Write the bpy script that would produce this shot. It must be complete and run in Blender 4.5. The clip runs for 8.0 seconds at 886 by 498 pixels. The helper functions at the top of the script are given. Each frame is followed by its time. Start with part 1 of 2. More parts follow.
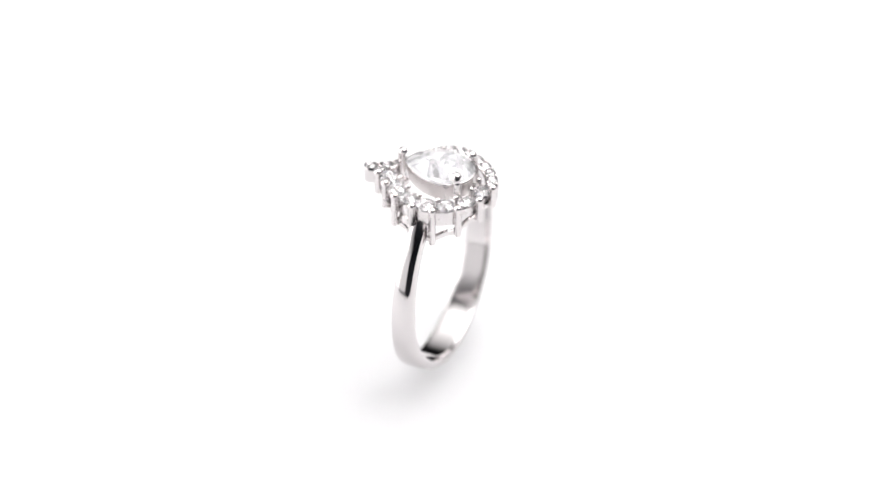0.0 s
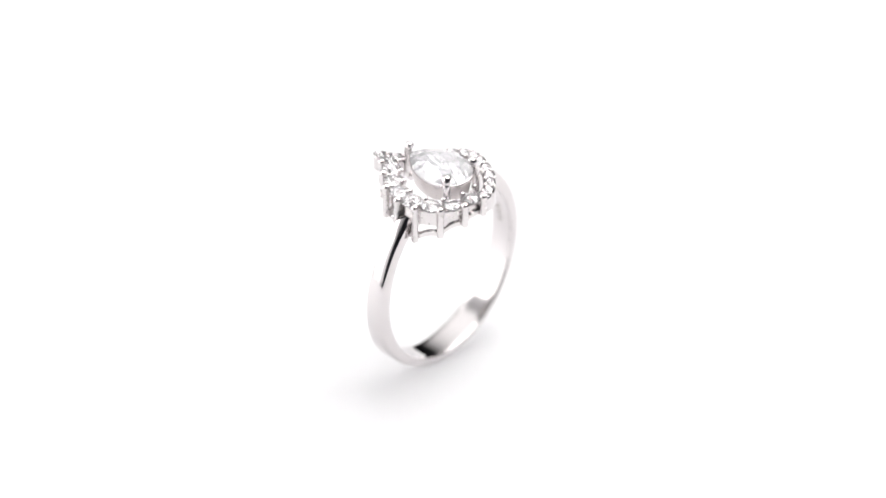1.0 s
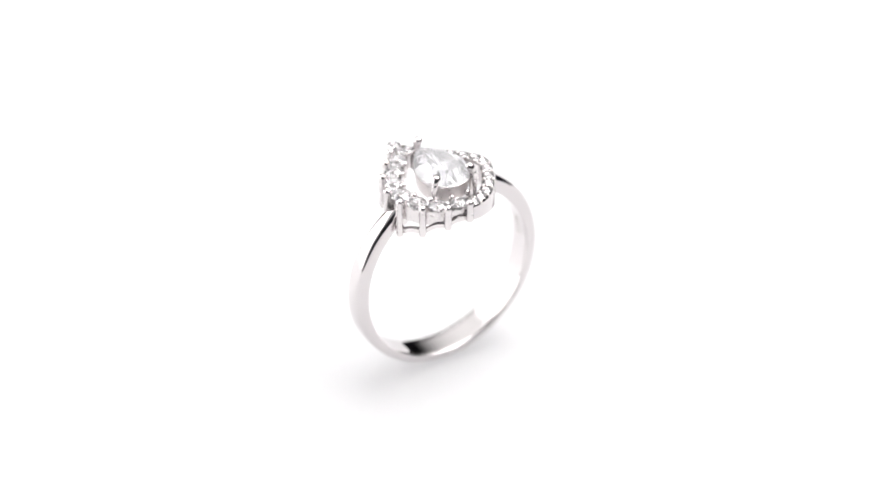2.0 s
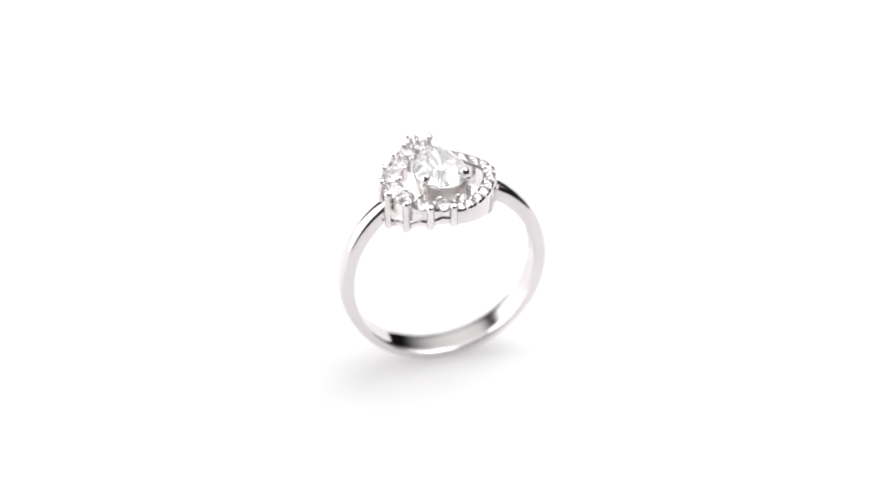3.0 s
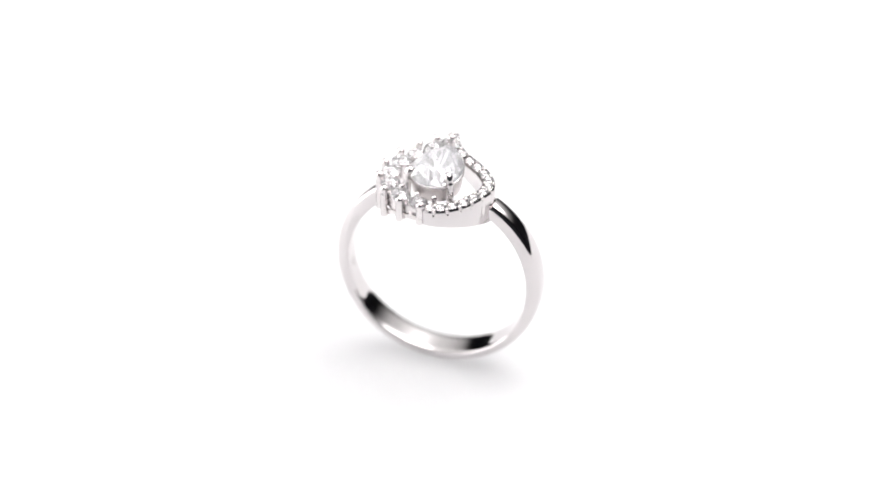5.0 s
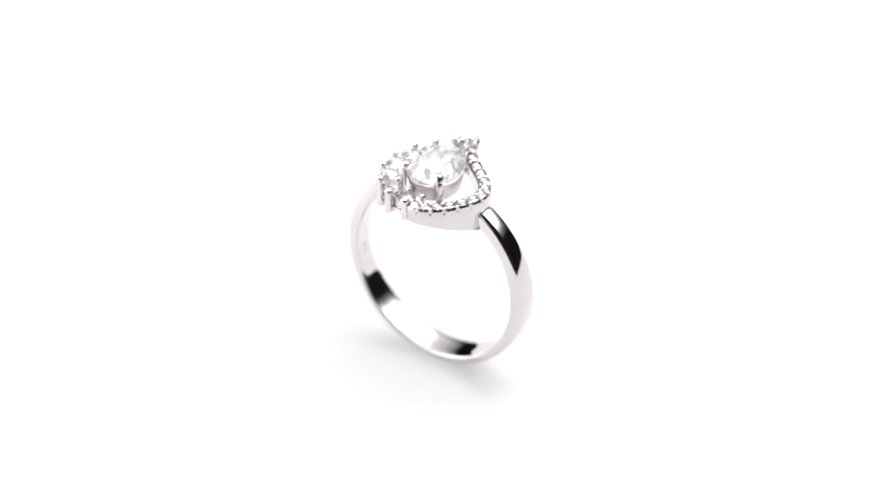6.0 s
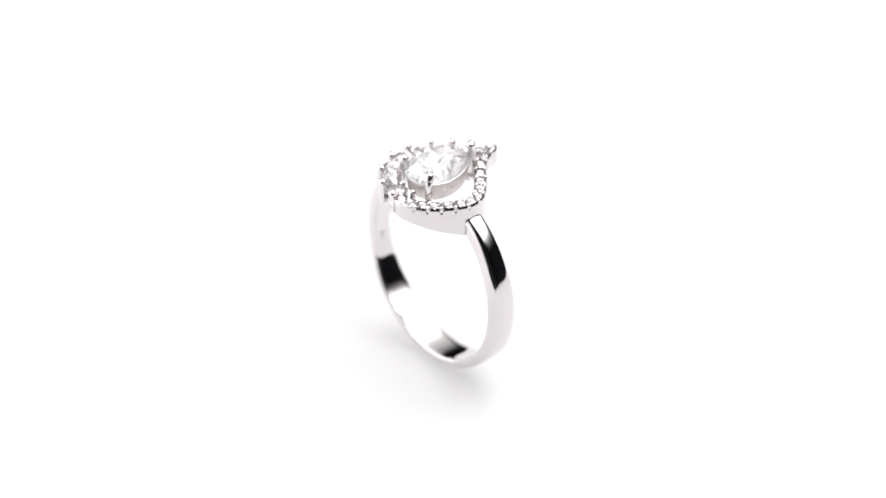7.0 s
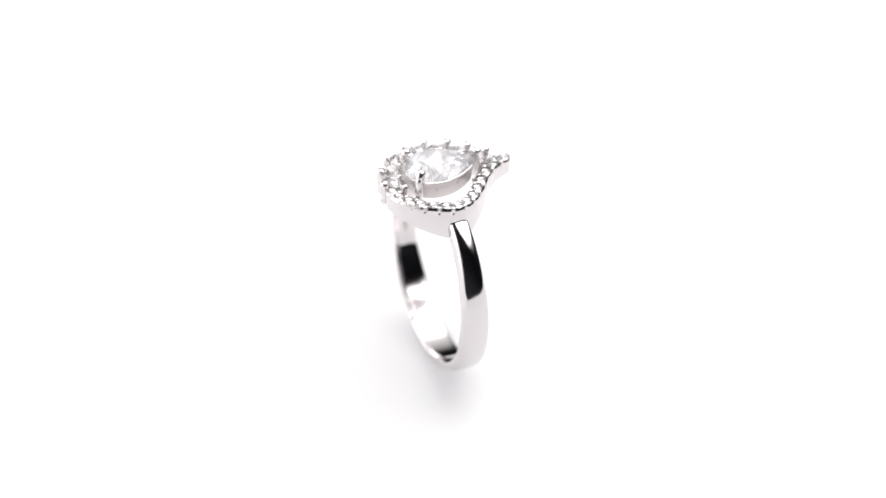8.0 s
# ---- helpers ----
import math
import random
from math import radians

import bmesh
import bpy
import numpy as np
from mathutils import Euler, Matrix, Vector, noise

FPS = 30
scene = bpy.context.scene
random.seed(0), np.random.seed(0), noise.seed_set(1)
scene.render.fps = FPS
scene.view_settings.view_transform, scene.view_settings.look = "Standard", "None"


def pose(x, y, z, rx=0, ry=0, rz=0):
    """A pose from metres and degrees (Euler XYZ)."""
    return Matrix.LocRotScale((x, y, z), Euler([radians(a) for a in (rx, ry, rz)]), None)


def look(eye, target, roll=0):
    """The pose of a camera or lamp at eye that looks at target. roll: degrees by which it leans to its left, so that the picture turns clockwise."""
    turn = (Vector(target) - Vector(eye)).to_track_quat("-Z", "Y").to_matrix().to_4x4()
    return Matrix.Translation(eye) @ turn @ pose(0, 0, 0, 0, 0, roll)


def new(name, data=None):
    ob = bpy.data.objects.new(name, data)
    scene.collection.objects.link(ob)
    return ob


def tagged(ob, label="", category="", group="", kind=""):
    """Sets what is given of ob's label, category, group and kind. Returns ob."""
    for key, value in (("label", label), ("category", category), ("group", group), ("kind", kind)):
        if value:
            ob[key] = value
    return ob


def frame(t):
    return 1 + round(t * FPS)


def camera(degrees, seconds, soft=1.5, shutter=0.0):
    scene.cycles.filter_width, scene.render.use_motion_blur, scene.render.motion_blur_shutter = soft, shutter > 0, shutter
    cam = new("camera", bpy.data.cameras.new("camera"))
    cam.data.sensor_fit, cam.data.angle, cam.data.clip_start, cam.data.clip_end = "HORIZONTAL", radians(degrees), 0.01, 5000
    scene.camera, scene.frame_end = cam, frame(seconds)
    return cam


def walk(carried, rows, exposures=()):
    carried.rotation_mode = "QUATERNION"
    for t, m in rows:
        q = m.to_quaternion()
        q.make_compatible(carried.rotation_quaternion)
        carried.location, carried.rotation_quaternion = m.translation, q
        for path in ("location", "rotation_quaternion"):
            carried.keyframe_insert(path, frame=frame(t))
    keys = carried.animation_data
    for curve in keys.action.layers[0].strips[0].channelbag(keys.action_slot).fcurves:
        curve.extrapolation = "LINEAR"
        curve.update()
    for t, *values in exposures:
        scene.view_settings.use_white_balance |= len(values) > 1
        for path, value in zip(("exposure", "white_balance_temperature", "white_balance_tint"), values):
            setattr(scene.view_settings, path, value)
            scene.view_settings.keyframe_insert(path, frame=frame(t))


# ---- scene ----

# A silver cluster ring turns on a white photo table under soft studio lamps.
MM = 0.001

# ---- camera ----
cam = camera(12.0, 8.0, soft=1.6)
cam.data.dof.use_dof = True
cam.data.dof.focus_distance = 0.397
cam.data.dof.aperture_fstop = 12.0
EYE = pose(0.0, -0.3238, 0.2542, 53.219, 0.0, -0.0525)
walk(cam, [(0.0, EYE), (8.0, EYE)], exposures=[(0.0, 0.17), (8.0, 0.17)])

# ---- light ----
world = bpy.data.worlds.new("studio")
scene.world = world
world.use_nodes = True
world.node_tree.nodes["Background"].inputs[0].default_value = (0.9, 0.95, 1.0, 1)
world.node_tree.nodes["Background"].inputs[1].default_value = 0.035


def softbox(name, eye, target, wide, high, radiance, tint=(1, 1, 1)):
    """A rectangular soft lamp with the given radiance of its face."""
    data = bpy.data.lights.new(name, "AREA")
    data.shape, data.size, data.size_y = "RECTANGLE", wide, high
    data.energy = radiance * math.pi * wide * high
    data.color = tint
    ob = new(name, data)
    ob.matrix_basis = look(eye, target)
    return ob


def vignette(lamp, start, end, front, back, floor):
    """Uneven face of a softbox: dimmer towards its rims."""
    lamp.data.use_nodes = True
    nt = lamp.data.node_tree
    emit = nt.nodes["Emission"]
    geo = nt.nodes.new("ShaderNodeNewGeometry")
    sep = nt.nodes.new("ShaderNodeSeparateXYZ")
    nt.links.new(geo.outputs["Parametric"], sep.inputs[0])
    last = None
    for axis, lo, hi in (("X", 0.0, start), ("X", 1.0, 1.0 - end), ("Y", 0.0, front), ("Y", 1.0, 1.0 - back)):
        r = nt.nodes.new("ShaderNodeMapRange")
        r.interpolation_type = "SMOOTHSTEP"
        r.inputs["From Min"].default_value, r.inputs["From Max"].default_value = lo, hi
        r.inputs["To Min"].default_value, r.inputs["To Max"].default_value = floor, 1.0
        nt.links.new(sep.outputs[axis], r.inputs["Value"])
        if last is None:
            last = r.outputs["Result"]
        else:
            m = nt.nodes.new("ShaderNodeMath")
            m.operation = "MULTIPLY"
            nt.links.new(last, m.inputs[0])
            nt.links.new(r.outputs["Result"], m.inputs[1])
            last = m.outputs[0]
    nt.links.new(last, emit.inputs["Strength"])


# the overhead panels hang slightly askew
TILT = pose(0, 0, 0, -5, 7, 0) @ pose(0, 0, 0, 0, 0, -25)
back = softbox("back_softbox", (0.12, 0.62, 0.38), (0.12, 0.62, 0.0), 1.60, 1.40, 1.02, (1.0, 0.99, 0.985))
back.matrix_basis = Matrix.Translation((0.12, 0.62, 0.38)) @ TILT
back.data.spread = radians(150)
vignette(back, 0.25, 0.25, 0.10, 0.90, 0.03)
top = softbox("top_softbox", (0.20, 0.11, 0.385), (0.20, 0.11, 0.0), 0.66, 0.60, 3.0, (1.0, 0.99, 0.985))
top.matrix_basis = Matrix.Translation((0.20, 0.11, 0.385)) @ TILT
top.data.spread = radians(160)
vignette(top, 0.30, 0.30, 0.12, 0.35, 0.03)
left = softbox("left_softbox", (-0.268, 0.01, 0.145), (0.0, 0.01, 0.145), 0.45, 0.30, 1.95, (1.0, 0.99, 0.98))
vignette(left, 0.08, 0.35, 0.02, 0.06, 0.15)
diffuser = softbox("left_diffuser", (-0.275, -0.13, 0.27), (0.0, -0.13, 0.27), 0.70, 0.56, 0.85, (1.0, 0.985, 0.995))
vignette(diffuser, 0.08, 0.08, 0.02, 0.60, 0.15)


# ---- materials ----
def material(name):
    mat = bpy.data.materials.new(name)
    mat.use_nodes = True
    nt = mat.node_tree
    return mat, nt, nt.nodes["Principled BSDF"]


def node(nt, kind, **values):
    n = nt.nodes.new(kind)
    for key, value in values.items():
        n.inputs[key.replace("_", " ")].default_value = value
    return n


def metal(name, colour, rough, spread, scale, bump):
    """Rhodium-plated silver with uneven polish and faint surface ripple."""
    mat, nt, bsdf = material(name)
    bsdf.inputs["Metallic"].default_value = 1.0
    tex = nt.nodes.new("ShaderNodeTexCoord")
    fine = node(nt, "ShaderNodeTexNoise", Scale=scale, Detail=4.0)
    broad = node(nt, "ShaderNodeTexNoise", Scale=scale * 0.3, Detail=2.0)
    for n in (fine, broad):
        nt.links.new(tex.outputs["Object"], n.inputs["Vector"])
    ramp = node(nt, "ShaderNodeMapRange", From_Min=0.3, From_Max=0.7, To_Min=rough, To_Max=rough + spread)
    nt.links.new(fine.outputs["Fac"], ramp.inputs["Value"])
    nt.links.new(ramp.outputs["Result"], bsdf.inputs["Roughness"])
    mix = nt.nodes.new("ShaderNodeMix")
    mix.data_type = "RGBA"
    mix.inputs["A"].default_value = (*colour, 1)
    mix.inputs["B"].default_value = (*(c * 0.93 for c in colour), 1)
    nt.links.new(broad.outputs["Fac"], mix.inputs["Factor"])
    nt.links.new(mix.outputs["Result"], bsdf.inputs["Base Color"])
    b = node(nt, "ShaderNodeBump", Strength=bump, Distance=0.00005)
    nt.links.new(broad.outputs["Fac"], b.inputs["Height"])
    nt.links.new(b.outputs["Normal"], bsdf.inputs["Normal"])
    return mat


SILVER = metal("polished_silver", (0.707, 0.677, 0.680), 0.05, 0.06, 900.0, 0.24)
CAST = metal("cast_silver", (0.780, 0.747, 0.747), 0.16, 0.14, 1800.0, 0.4)
SATIN = metal("brushed_silver", (0.76, 0.722, 0.718), 0.26, 0.14, 2500.0, 0.5)
DARK = metal("engraved_silver", (0.45, 0.43, 0.42), 0.30, 0.1, 2500.0, 0.3)


def crystal(name, ior, clear):
    """Clear synthetic stone, faintly milky."""
    mat, nt, bsdf = material(name)
    bsdf.inputs["Base Color"].default_value = (0.985, 0.962, 0.980, 1)
    bsdf.inputs["Roughness"].default_value = 0.0
    bsdf.inputs["IOR"].default_value = ior
    bsdf.inputs["Transmission Weight"].default_value = clear
    return mat


CRYSTAL = crystal("cubic_zirconia", 2.15, 0.86)
MILKY = crystal("large_cubic_zirconia", 2.0, 0.74)
MILKY.node_tree.nodes["Principled BSDF"].inputs["Base Color"].default_value = (0.975, 0.968, 0.990, 1)


def matte(name, colour, rough, scale, amount):
    mat, nt, bsdf = material(name)
    tex = nt.nodes.new("ShaderNodeTexCoord")
    n = node(nt, "ShaderNodeTexNoise", Scale=scale, Detail=5.0)
    nt.links.new(tex.outputs["Object"], n.inputs["Vector"])
    mix = nt.nodes.new("ShaderNodeMix")
    mix.data_type = "RGBA"
    mix.inputs["A"].default_value = (*colour, 1)
    mix.inputs["B"].default_value = (*(c * (1 - amount) for c in colour), 1)
    nt.links.new(n.outputs["Fac"], mix.inputs["Factor"])
    nt.links.new(mix.outputs["Result"], bsdf.inputs["Base Color"])
    bsdf.inputs["Roughness"].default_value = rough
    b = node(nt, "ShaderNodeBump", Strength=0.05, Distance=0.0005)
    nt.links.new(n.outputs["Fac"], b.inputs["Height"])
    nt.links.new(b.outputs["Normal"], bsdf.inputs["Normal"])
    return mat


WHITE = matte("white_acrylic", (0.82, 0.808, 0.828), 0.45, 60.0, 0.02)
opal = WHITE.node_tree.nodes["Principled BSDF"]
opal.inputs["Subsurface Weight"].default_value = 1.0
opal.inputs["Subsurface Radius"].default_value = (1.0, 1.0, 1.0)
opal.inputs["Subsurface Scale"].default_value = 0.03
CURTAIN = matte("black_curtain", (0.078, 0.080, 0.094), 0.9, 8.0, 0.3)


# ---- mesh helpers ----
def part(name, bm, mat, parent=None, label="", smooth=False):
    """Links a bmesh as one mesh object under a thing or part."""
    bmesh.ops.recalc_face_normals(bm, faces=bm.faces)
    data = bpy.data.meshes.new(name)
    bm.to_mesh(data)
    bm.free()
    data.materials.append(mat)
    if smooth:
        data.shade_smooth()
        data.set_sharp_from_angle(angle=radians(40))
    ob = new(name, data)
    ob.parent = parent
    if label:
        tagged(ob, label)
    return ob


def again(ob, m):
    """Another part on the same mesh, at the pose m."""
    twin = new(ob.name.split(".")[0], ob.data)
    twin.parent = ob.parent
    twin.matrix_basis = m
    return twin


def box(bm, x0, x1, y0, y1, z0, z1):
    m = Matrix.Translation(((x0 + x1) / 2, (y0 + y1) / 2, (z0 + z1) / 2)) @ Matrix.Diagonal((x1 - x0, y1 - y0, z1 - z0, 1))
    bmesh.ops.create_cube(bm, size=1, matrix=m)


def sweep(bm, sections, closed=False, caps=True):
    """Skins a row of equal closed cross-sections."""
    rings = [[bm.verts.new(p) for p in s] for s in sections]
    n = len(rings[0])
    pairs = list(zip(rings, rings[1:])) + ([(rings[-1], rings[0])] if closed else [])
    for a, b in pairs:
        for i in range(n):
            bm.faces.new((a[i], a[(i + 1) % n], b[(i + 1) % n], b[i]))
    if caps and not closed:
        bm.faces.new(rings[0][::-1])
        bm.faces.new(rings[-1])


def spline(points, count):
    """Evenly spaced points on a smooth curve through the given 2D points."""
    p = [Vector(q) for q in points]
    p = [2 * p[0] - p[1]] + p + [2 * p[-1] - p[-2]]
    fine = []
    for i in range(1, len(p) - 2):
        for k in range(24):
            t = k / 24
            a, b, c, d = p[i - 1:i + 3]
            fine.append(0.5 * (2 * b + (c - a) * t + (2 * a - 5 * b + 4 * c - d) * t * t + (3 * b - a - 3 * c + d) * t ** 3))
    fine.append(p[-2])
    run = [0.0]
    for a, b in zip(fine, fine[1:]):
        run.append(run[-1] + (b - a).length)
    out = []
    for k in range(count):
        s = run[-1] * k / (count - 1)
        i = min(max(j for j in range(len(run)) if run[j] <= s + 1e-9), len(fine) - 2)
        out.append(fine[i].lerp(fine[i + 1], (s - run[i]) / max(run[i + 1] - run[i], 1e-9)))
    return out


def normals2(path):
    """Unit normals to the left of a 2D path."""
    out = []
    for i in range(len(path)):
        d = path[min(i + 1, len(path) - 1)] - path[max(i - 1, 0)]
        out.append(Vector((-d.y, d.x)).normalized())
    return out


# ---- the setting ----
bm = bmesh.new()
box(bm, -1.1, 1.1, -0.7, 1.4, -0.45, -0.40)
tagged(part("floor", bm, CURTAIN), "dark matte studio floor under the table", "floor", kind="structure")
for nm, dims in (("wall_north", (-1.1, 1.1, 1.4, 1.45)), ("wall_south", (-1.1, 1.1, -0.75, -0.7)), ("wall_east", (1.1, 1.15, -0.75, 1.45)), ("wall_west", (-1.15, -1.1, -0.75, 1.45))):
    bm = bmesh.new()
    box(bm, *dims, -0.45, 0.75)
    tagged(part(nm, bm, CURTAIN), "black matte studio wall", "wall", kind="structure")
bm = bmesh.new()
box(bm, -1.15, 1.15, -0.75, 1.45, 0.75, 0.80)
tagged(part("ceiling", bm, CURTAIN), "black matte studio ceiling", "ceiling", kind="structure")


def photo_table():
    """White acrylic sheet on four legs."""
    table = tagged(new("photo_table"), "white acrylic photo table with a plain bright top", "table", kind="structure")
    bm = bmesh.new()
    box(bm, -0.20, 0.20, -0.13, 0.30, -0.008, 0.0)
    part("sheet", bm, WHITE, table)
    for x in (-0.18, 0.18):
        for y in (-0.11, 0.28):
            bm = bmesh.new()
            box(bm, x - 0.015, x + 0.015, y - 0.015, y + 0.015, -0.40, -0.008)
            part("leg", bm, CURTAIN, table)


photo_table()

# ---- the ring, in millimetres, on the turning axis ----
ring = tagged(new("ring"), "polished silver ring with pear-cut clear stone and halo, standing upright", "ring")

CX, CY, AZ, LEAN = 0.15, -0.20, radians(4.8), radians(0.3)
RI = 9.12
CZ = 10.07
ATOP = radians(149)


def shank_point(a, r, y):
    """Place on the shank: angle a from the bottom, radius r, y along the finger."""
    p = Vector((r * math.sin(a), y, -r * math.cos(a)))
    p = Matrix.Rotation(-LEAN, 3, "X") @ p
    p = Matrix.Rotation(AZ, 3, "Z") @ p
    return (p + Vector((CX, CY, CZ))) * MM


def blend(stops, v):
    for (a, x), (b, y) in zip(stops, stops[1:]):
        if v <= b:
            t = max(0.0, (v - a) / (b - a))
            t = t * t * (3 - 2 * t)
            return x + (y - x) * t
    return stops[-1][1]


def shank():
    """The band: flat inside, domed outside, narrower and thicker towards the head."""
    half = [(0.0, 0.0), (0.0, 0.25), (0.0, 0.42), (0.03, 0.465), (0.10, 0.49), (0.25, 0.50), (0.50, 0.50), (0.66, 0.485), (0.80, 0.45), (0.90, 0.395), (0.955, 0.31), (0.985, 0.17), (1.0, 0.0)]
    profile = half + [(r, -y) for r, y in half[-2:0:-1]]
    sections = []
    for k in range(161):
        a = -ATOP + 2 * ATOP * k / 160
        d = abs(math.degrees(a))
        wide = blend([(0, 3.0), (40, 2.9), (90, 2.6 if a > 0 else 2.15), (149, 2.05 if a > 0 else 1.65)], d)
        thick = blend([(0, 1.0), (45, 1.04), (90, 1.36), (149, 1.55)], d)
        inner = RI - blend([(0, 0.0), (45, 0.03), (90, 0.20), (149, 0.08)], d)
        sections.append([shank_point(a, inner + r * thick, y * wide) for r, y in profile])
    bm = bmesh.new()
    sweep(bm, sections)
    return part("shank", bm, SILVER, ring, smooth=True)


band = shank()
lowest = min(v.co.z for v in band.data.vertices)
for v in band.data.vertices:
    v.co.z -= lowest
BORE = RI - 0.18


def saddle(x, y):
    """Height of the head's underside, hollowed to the finger."""
    u = (x - CX) * math.cos(AZ) + (y - CY) * math.sin(AZ)
    return CZ + math.sqrt(max(BORE * BORE - u * u, 1.0))


RIM = 20.70
OUTER = [(-2.53, 5.29), (-3.75, 3.85), (-4.97, 2.20), (-5.62, 0.04), (-5.37, -2.01), (-4.02, -4.04), (-1.95, -5.25), (0.24, -5.52)]
INNER = [(-1.05, 4.35), (-2.10, 3.10), (-3.10, 1.75), (-3.85, 0.15), (-3.72, -1.75), (-2.60, -3.10), (-0.75, -3.70), (0.95, -3.65)]
CREST = [(0.15, -5.55), (1.30, -5.55), (2.50, -5.00), (3.35, -4.30), (4.20, -3.30), (4.90, -2.00), (5.38, -0.70), (5.50, 0.30), (5.15, 1.40), (4.25, 2.50), (2.80, 3.62), (1.30, 4.55), (0.20, 5.45), (-0.40, 6.25), (-1.02, 7.58)]


COUNT = 14
GRAINS = [(k + 0.1) / (COUNT + 0.05) for k in range(COUNT)]


def gallery_wall():
    """Solid wall under the small stones, with a sunk bed between two rims."""
    path = spline(CREST, 430)
    length = sum((b - a).length for a, b in zip(path, path[1:]))
    sections = []
    for i, (p, n) in enumerate(zip(path, normals2(path))):
        s = i / 429
        # a half-round notch is filed into the outer face beside each grain
        off = min(abs(s - g) for g in GRAINS) * length
        notch = 0.88 * math.sqrt(max(0.20 ** 2 - off ** 2, 0.0))
        end = max(0.0, (s - 0.966) / 0.034)
        cut = 0.675 * (1 - math.sqrt(max(1 - end * end, 0.02)))
        p = p + n * cut
        w = 1.35 - 2 * cut
        q = p + n * w
        prof = [(0.0, 0.0), (0.0, 0.50), (0.5 * notch, 0.67), (notch, 0.84), (max(notch, 0.035 * w), 0.92), (max(notch + 0.01, 0.12 * w), 1.0), (0.15 * w, 0.86), (w * 0.85, 0.86), (w * 0.88, 1.0), (w * 0.965, 0.93), (w, 0.82), (w, 0.0)]
        sec = []
        for d, h in prof:
            c = p + n * d
            low = saddle(c.x, c.y)
            if s > 0.80:
                low = max(low, blend([(0.80, low), (1.0, RIM - 1.6)], s))
            z = low if h == 0.0 else RIM - (1 - h) * 1.6
            inset = 0.04 if h == 0.0 else 0.0
            c = c + n * (inset if d < w / 2 else -inset)
            sec.append(Vector((c.x, c.y, z)) * MM)
        sections.append(sec)
    bm = bmesh.new()
    sweep(bm, sections)
    return part("gallery_wall", bm, SILVER, ring, "solid polished wall under the small stones", smooth=True), spline(CREST, 90)


wall_part, crest_path = gallery_wall()


def rail(name, z0, z1, d0, d1, label="", keep=None, trough=0.0):
    """A rail under the larger stones, hollowed by trough; heights are given as functions."""
    out_path = spline([(-1.30, 6.45)] + OUTER, 80)
    in_path = spline([(-0.55, 5.2)] + INNER, 80)
    sections = []
    for a, b in zip(out_path, in_path):
        if keep and not keep(a):
            continue
        lo, hi = a.lerp(b, d0), a.lerp(b, d1)
        sec = [(lo, z0(lo)), (lo, z1(lo)), (hi, z1(hi)), (hi, z0(hi))]
        if trough:
            li, hj = lo.lerp(hi, 0.11), hi.lerp(lo, 0.11)
            sec[2:2] = [(li, z1(lo)), (li, z1(lo) - trough), (hj, z1(hi) - trough), (hj, z1(hi))]
        sections.append([Vector((q.x, q.y, z)) * MM for q, z in sec])
    bm = bmesh.new()
    sweep(bm, sections)
    sharp = [e for e in bm.edges if abs(e.calc_face_angle(0)) > 0.9]
    bmesh.ops.bevel(bm, geom=sharp, offset=(0.02 if trough else 0.06) * MM, segments=2, affect="EDGES", clamp_overlap=True)
    return part(name, bm, CAST, ring, label, smooth=True)


upper_rail = rail("upper_rail", lambda q: RIM - 1.85, lambda q: RIM - 0.38, 0.22, 0.88, trough=0.55)


def arch(q):
    """Rise of the lower rail between two claws."""
    return 0.24 * min(1.0, min((q - Vector(p)).length for p in OUTER) / 0.95) ** 2


rail("lower_rail", lambda q: saddle(q.x, q.y) + 0.02 + arch(q), lambda q: saddle(q.x, q.y) + 0.48 + arch(q), 0.10, 0.25)


rail("shoulder", lambda q: saddle(q.x, q.y) + 0.03, lambda q: RIM - 1.80, 0.16, 0.80, "cast silver shoulder where the band joins the halo", keep=lambda q: q.x < -4.3 and -1.95 < q.y < 1.9)


def post(name, x, y, z0, z1, r, bead, lean=(0.0, 0.0), bend=None):
    """An upright claw with a rounded bead on top."""
    bm = bmesh.new()
    prof = [(z0, r * 0.96), (z0 + 0.05, r), *(((bend, r), (bend + 0.12, r)) if bend else ()), (z1 - bead * 1.1, r), (z1 - bead * 0.75, bead * 0.98), (z1 - bead * 0.4, bead), (z1 - bead * 0.05, bead * 0.9), (z1 + bead * 0.25, bead * 0.66), (z1 + bead * 0.42, bead * 0.3)]
    secs = []
    for z, rr in prof:
        f = (z - z0) / (z1 - z0)
        if bend is None:
            f -= 1.0
        else:
            f = -max(0.0, min(1.0, (z1 - 0.1 - z) / (z1 - 0.1 - bend)))
        cx, cy = x + lean[0] * f, y + lean[1] * f
        secs.append([Vector((cx + rr * math.cos(t), cy + rr * math.sin(t), z)) * MM for t in (2 * math.pi * k / 14 for k in range(14))])
    sweep(bm, secs)
    return part(name, bm, CAST, ring, smooth=True)


# claws of the larger halo stones
for (x, y), z in zip(OUTER, (21.2, 21.2, 21.05, 21.0, 20.98, 21.05, 21.15, 21.23)):
    post("claw", x, y, saddle(x, y) + 0.02, z, 0.35, 0.41)
for x, y in INNER:
    post("inner_claw", x, y, RIM - 1.3, 21.05, 0.26, 0.31)


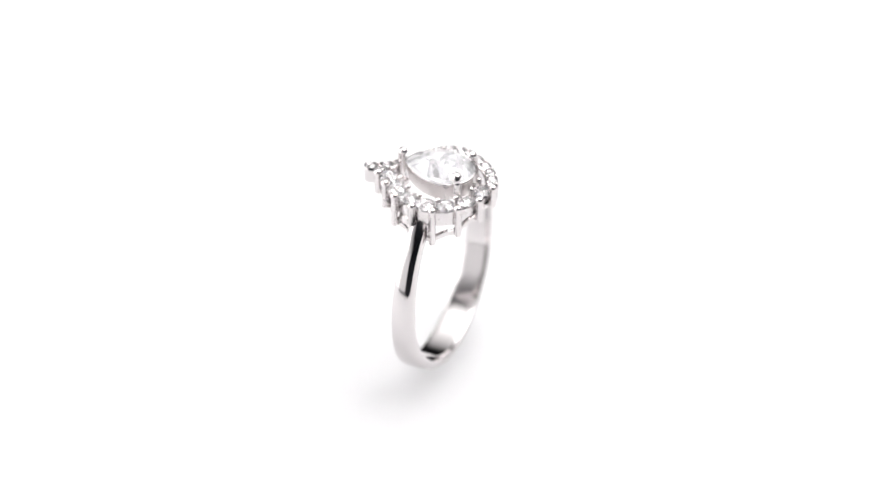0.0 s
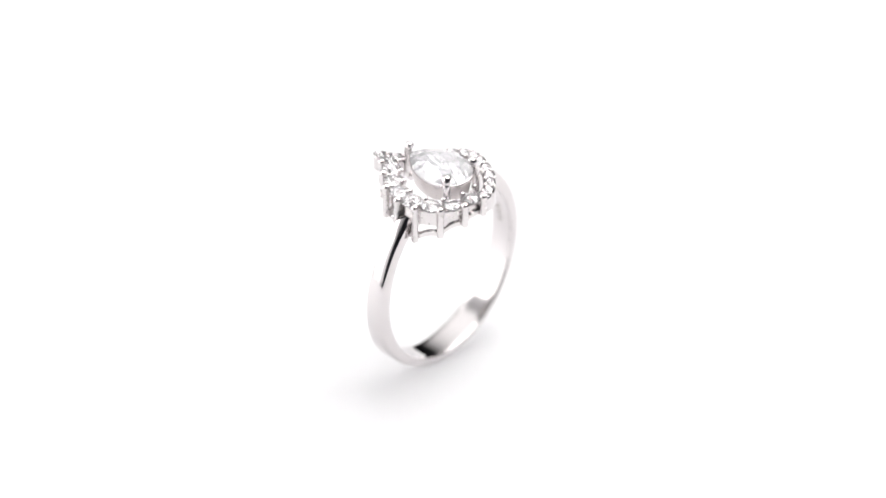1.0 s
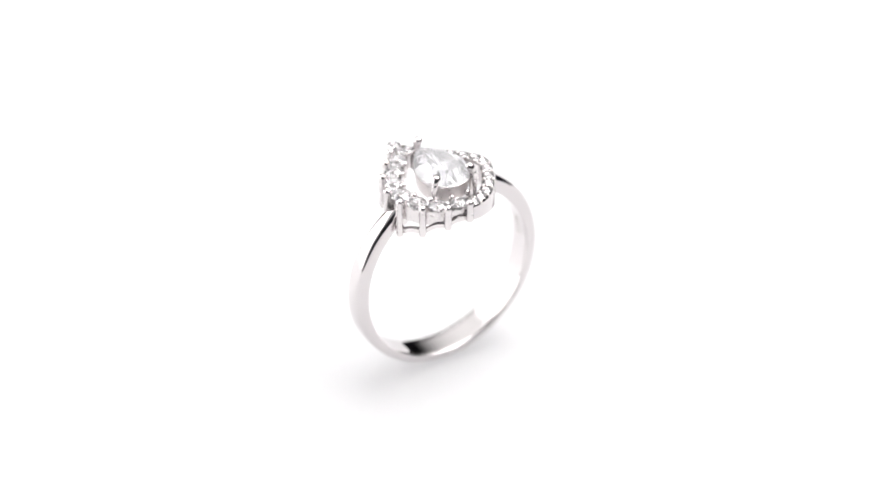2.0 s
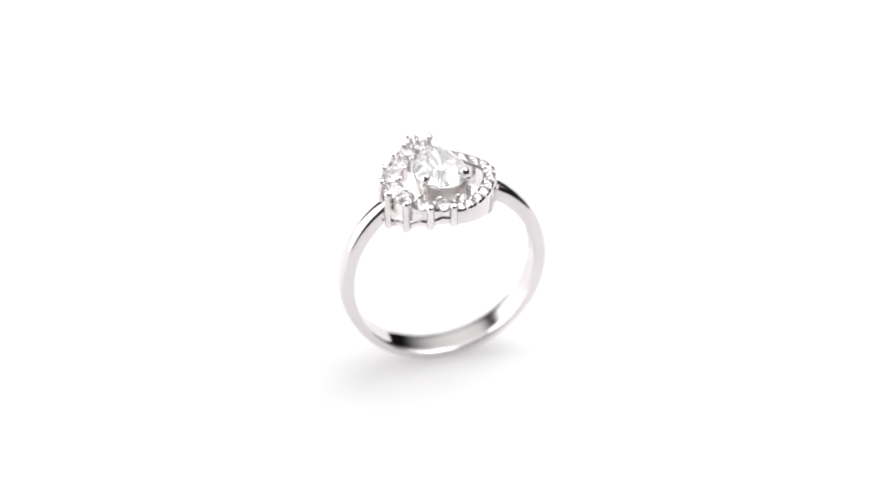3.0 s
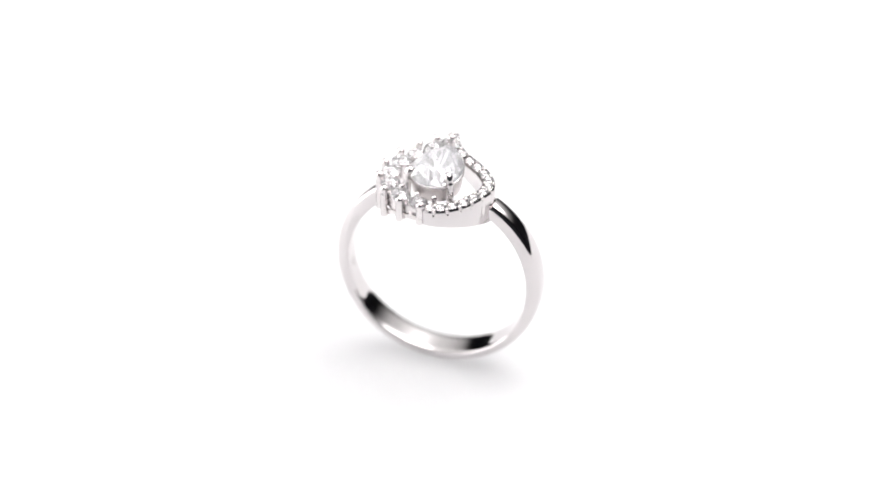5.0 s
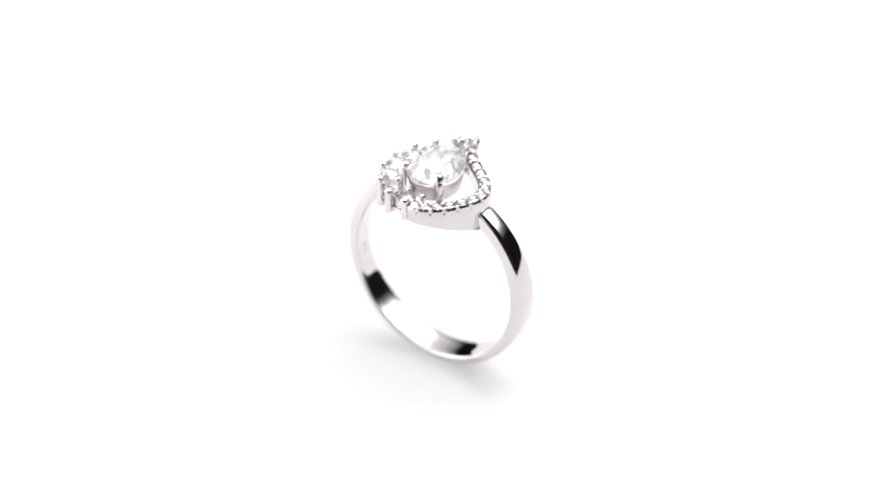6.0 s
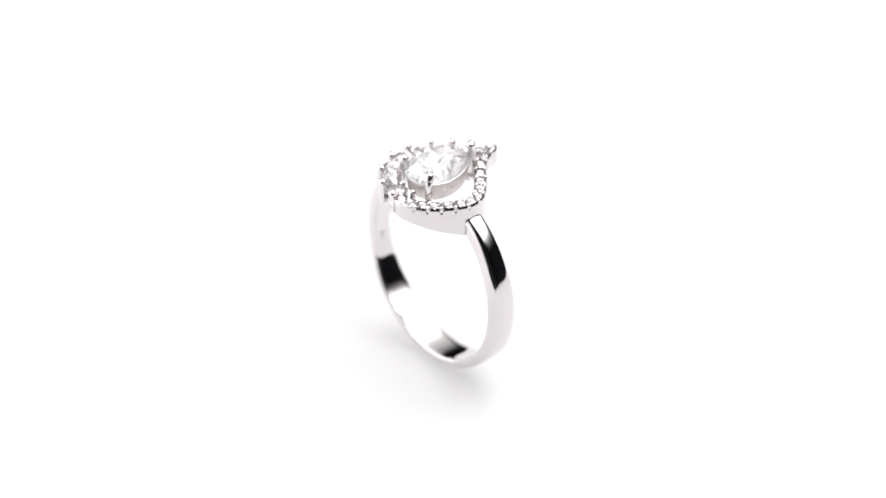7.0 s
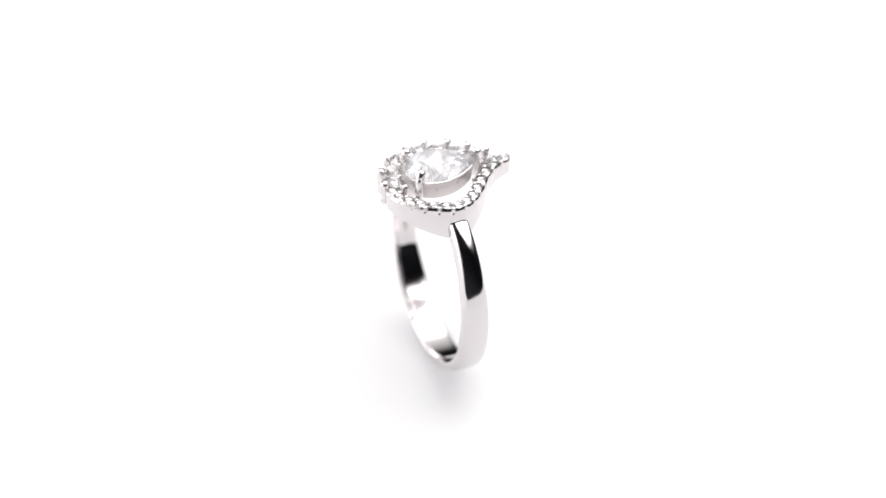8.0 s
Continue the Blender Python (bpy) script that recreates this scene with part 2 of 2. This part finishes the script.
def gem(bm, outline, n, table, crown, girdle, depth, mid=0.80, pavilion=((0.60, 0.52), (0.34, 0.82)), centre=(0, 0), rough=0.0):
    """A faceted stone on an outline: outline(u) gives 2D points for u from 0 to 1."""
    c = Vector(centre)
    N = 2 * n

    def row(count, shift, scale, z, jitter=0.0):
        out = []
        for k in range(count):
            p = c + (Vector(outline(((k + shift + random.uniform(-jitter, jitter)) / count) % 1.0)) - c) * scale * (1 + random.uniform(-jitter, jitter))
            out.append(bm.verts.new(Vector((p.x, p.y, z)) * MM))
        return out

    t = row(n, 0.0, table, crown)
    m = row(n, 0.5, mid, crown * 0.58, rough * 0.35)
    g, h = row(N, 0.0, 1.0, girdle), row(N, 0.0, 1.0, 0.0)
    tip = bm.verts.new(Vector((c.x, c.y, -depth)) * MM)
    bm.faces.new(t)
    for k in range(n):
        j = (k + 1) % n
        bm.faces.new((t[k], t[j], m[k]))
        bm.faces.new((t[k], m[k - 1], g[2 * k]))
        bm.faces.new((t[k], g[2 * k], m[k]))
        bm.faces.new((m[k], g[2 * k], g[2 * k + 1]))
        bm.faces.new((m[k], g[2 * k + 1], g[(2 * k + 2) % N]))
    for k in range(N):
        bm.faces.new((g[k], g[(k + 1) % N], h[(k + 1) % N], h[k]))
    # the pavilion steps down in rows, each turned half a facet against the one above
    last, shifted = None, True
    for scale, down in pavilion:
        low = row(n, 0.5 if shifted else 0.0, scale, -depth * down, rough)
        for k in range(n):
            j = (k + 1) % n
            if last is None:
                bm.faces.new((low[k], h[2 * k], h[2 * k + 1]))
                bm.faces.new((low[k], h[2 * k + 1], h[(2 * k + 2) % N]))
                bm.faces.new((low[k], low[k - 1], h[2 * k]))
            elif shifted:
                bm.faces.new((low[k], last[k], last[j]))
                bm.faces.new((low[k], low[k - 1], last[k]))
            else:
                bm.faces.new((low[k], last[k - 1], last[k]))
                bm.faces.new((low[k], last[k], low[j]))
        last, shifted = low, not shifted
    for k in range(n):
        bm.faces.new((tip, last[k], last[(k + 1) % n]))


def round_outline(r):
    return lambda u: (r * math.cos(2 * math.pi * u), r * math.sin(2 * math.pi * u))


# larger round stones
spots = [((Vector(OUTER[k]) + Vector(OUTER[k + 1]) + Vector(INNER[k]) + Vector(INNER[k + 1])) / 4) for k in range(7)]
spots.insert(0, Vector((-1.38, 5.55)))
first = None
for k, p in enumerate(spots):
    m = pose(p.x * MM, p.y * MM, (RIM - 0.02) * MM, random.uniform(-6, 6), random.uniform(-6, 6), random.uniform(0, 45))
    if k == 0:
        # the last stone of the row, next to the tail, is the smallest
        m = m @ Matrix.Translation((0, 0, -0.12 * MM)) @ Matrix.Diagonal((0.8, 0.8, 0.8, 1.0))
    if first is None:
        bm = bmesh.new()
        gem(bm, round_outline(0.96), 8, 0.44, 0.40, 0.04, 0.84, mid=0.76, rough=0.16)
        first = part("round_stone", bm, CRYSTAL, ring, "small round brilliant-cut clear stone")
        first.matrix_basis = m
    else:
        again(first, m)

# small stones in the wall, with their grains
mids = normals2(crest_path)
first = grain = None
for k in range(COUNT):
    s = (k + 0.6) / (COUNT + 0.05)
    i = min(int(s * 89), 88)
    f = s * 89 - i
    p = crest_path[i].lerp(crest_path[i + 1], f) + mids[i] * 0.675
    m = pose(p.x * MM, p.y * MM, (RIM - 0.10) * MM, random.uniform(-3, 3), random.uniform(-3, 3), random.uniform(0, 45))
    if first is None:
        bm = bmesh.new()
        gem(bm, round_outline(0.60), 8, 0.44, 0.2, 0.03, 0.46, mid=0.74, rough=0.06)
        first = part("pave_stone", bm, CRYSTAL, ring, "tiny round clear stone set in the wall")
        first.matrix_basis = m
    else:
        again(first, m)
for s in GRAINS:
    i = min(int(s * 89), 88)
    f = s * 89 - i
    for d in (0.26, 1.10):
        p = crest_path[i].lerp(crest_path[i + 1], f) + mids[i] * d
        m = pose(p.x * MM, p.y * MM, RIM * MM)
        if grain is None:
            bm = bmesh.new()
            secs = []
            for z, r in ((-0.62, 0.05), (-0.56, 0.14), (-0.45, 0.19), (-0.10, 0.20), (0.02, 0.19), (0.08, 0.14), (0.105, 0.06)):
                secs.append([Vector((r * math.cos(t), r * math.sin(t), z)) * MM for t in (2 * math.pi * j / 8 for j in range(8))])
            sweep(bm, secs)
            grain = part("grain", bm, CAST, ring, smooth=True)
            grain.matrix_basis = m
        else:
            again(grain, m)


# the pear-cut stone in its basket
def pear(scale=1.0, grow=0.0):
    def outline(u):
        a = 2 * math.pi * u
        q = math.sin(a / 2)
        x = 2.98 * math.sin(a) * abs(q) ** 0.55
        y = 3.52 * math.cos(a)
        x, y = x * scale, y * scale
        if grow:
            d = math.hypot(x, y)
            x, y = x * (1 + grow / d), y * (1 + grow / d)
        t = radians(3.5)
        return (x * math.cos(t) - y * math.sin(t) - 0.08, x * math.sin(t) + y * math.cos(t) + 0.05)
    return outline


GIRDLE = 21.84
bm = bmesh.new()
gem(bm, pear(), 16, 0.57, 1.15, 0.10, 2.30, mid=0.80, pavilion=((0.82, 0.24), (0.62, 0.50), (0.42, 0.74), (0.20, 0.92)), rough=0.22, centre=(-0.02, -0.7))
centre_stone = part("pear_stone", bm, MILKY, ring, "large pear-cut clear faceted stone")
centre_stone.matrix_basis = pose(0, 0, GIRDLE * MM)


def basket():
    bm = bmesh.new()
    secs = []
    for k in range(72):
        u = k / 72
        outer, inner = pear(0.99), pear(0.99, -0.32)
        lo, li = pear(0.90), pear(0.90, -0.34)
        bottom = 19.95
        sec = []
        for fn, z in ((lo, bottom), (outer, GIRDLE - 0.12), (outer, GIRDLE + 0.03), (inner, GIRDLE - 0.25), (li, bottom)):
            x, y = fn(u)
            sec.append(Vector((x, y, z)) * MM)
        secs.append(sec)
    sweep(bm, secs, closed=True)
    return part("basket", bm, SATIN, ring, "brushed silver basket wall round the large stone", smooth=True)


def bezel_rim():
    """Thin bright lip round the large stone's girdle."""
    bm = bmesh.new()
    secs = []
    for k in range(72):
        sec = []
        for g, z in ((0.00, -0.18), (0.05, -0.13), (0.065, -0.02), (0.03, 0.08), (-0.03, 0.10), (-0.06, 0.0)):
            x, y = pear(1.0, g)(k / 72)
            sec.append(Vector((x, y, GIRDLE + z)) * MM)
        secs.append(sec)
    sweep(bm, secs, closed=True)
    return part("bezel_rim", bm, SILVER, ring, "thin polished lip round the large stone", smooth=True)


bezel_rim()
basket_wall = basket()
# the three claws stand outside the basket and bend inwards over the stone
for x, y, z, lx, ly in ((-0.36, 3.74, 22.85, 0.02, -0.15), (-1.90, -2.76, 22.98, 0.22, 0.20), (1.86, -2.42, 23.0, -0.27, 0.23)):
    post("basket_claw", x, y, RIM - 1.7, z, 0.38, 0.47, (lx, ly), bend=GIRDLE + 0.38)


def bridge(x0, y0, x1, y1):
    """A low bar that ties the basket to the halo."""
    bm = bmesh.new()
    a, b = Vector((x0, y0)), Vector((x1, y1))
    n = Vector((a.y - b.y, b.x - a.x)).normalized() * 0.3
    secs = []
    for p in (a, b):
        secs.append([Vector((*(p + n * s), z)) * MM for s, z in ((-1, RIM - 1.9), (-1, RIM - 1.35), (1, RIM - 1.35), (1, RIM - 1.9))])
    sweep(bm, secs)
    part("bridge", bm, SILVER, ring)


bridge(-1.5, -2.6, -2.2, -3.7)
bridge(1.5, -2.4, 2.4, -3.9)
bridge(-0.3, 3.3, -0.2, 4.7)


def hallmark(a0, y0, marks):
    """Tiny stamped bars inside the band."""
    bm = bmesh.new()
    for da, dy, la, ly in marks:
        c = [shank_point(a0 + da + sa * la / 2, RI - 0.195 - lift, y0 + dy + sy * ly / 2) - Vector((0, 0, lowest)) for lift in (-0.04, 0.02) for sa, sy in ((-1, -1), (1, -1), (1, 1), (-1, 1))]
        v = [bm.verts.new(p) for p in c]
        for f in ((0, 1, 2, 3), (7, 6, 5, 4), (0, 4, 5, 1), (1, 5, 6, 2), (2, 6, 7, 3), (3, 7, 4, 0)):
            bm.faces.new([v[i] for i in f])
    return part("hallmark", bm, DARK, ring, "tiny worn stamp inside the band")


hallmark(radians(94), 0.1, [(0.0, 0.0, 0.03, 0.5), (0.06, 0.1, 0.02, 0.3), (0.06, -0.25, 0.02, 0.2), (0.12, 0.0, 0.03, 0.55), (0.19, 0.05, 0.05, 0.4)])
hallmark(radians(-84), 0.0, [(0.0, 0.0, 0.04, 0.35), (0.07, 0.05, 0.03, 0.25)])


# settings and stones belong to the piece that carries them
CARRIERS = {"claw": upper_rail, "inner_claw": upper_rail, "round_stone": upper_rail, "pave_stone": wall_part, "grain": wall_part,
            "bezel_rim": basket_wall, "basket_claw": basket_wall, "pear_stone": basket_wall}
for ob in list(ring.children):
    if ob.name.split(".")[0] in CARRIERS:
        ob.parent = CARRIERS[ob.name.split(".")[0]]


def motions():
    """The ring turns evenly with the table's turning plate."""
    walk(ring, [(t, pose(0, 0, 0, 0, 0, 62.05 - 16.93 * t)) for t in (0, 1, 2, 3, 4, 5, 6, 7, 8)])


motions()
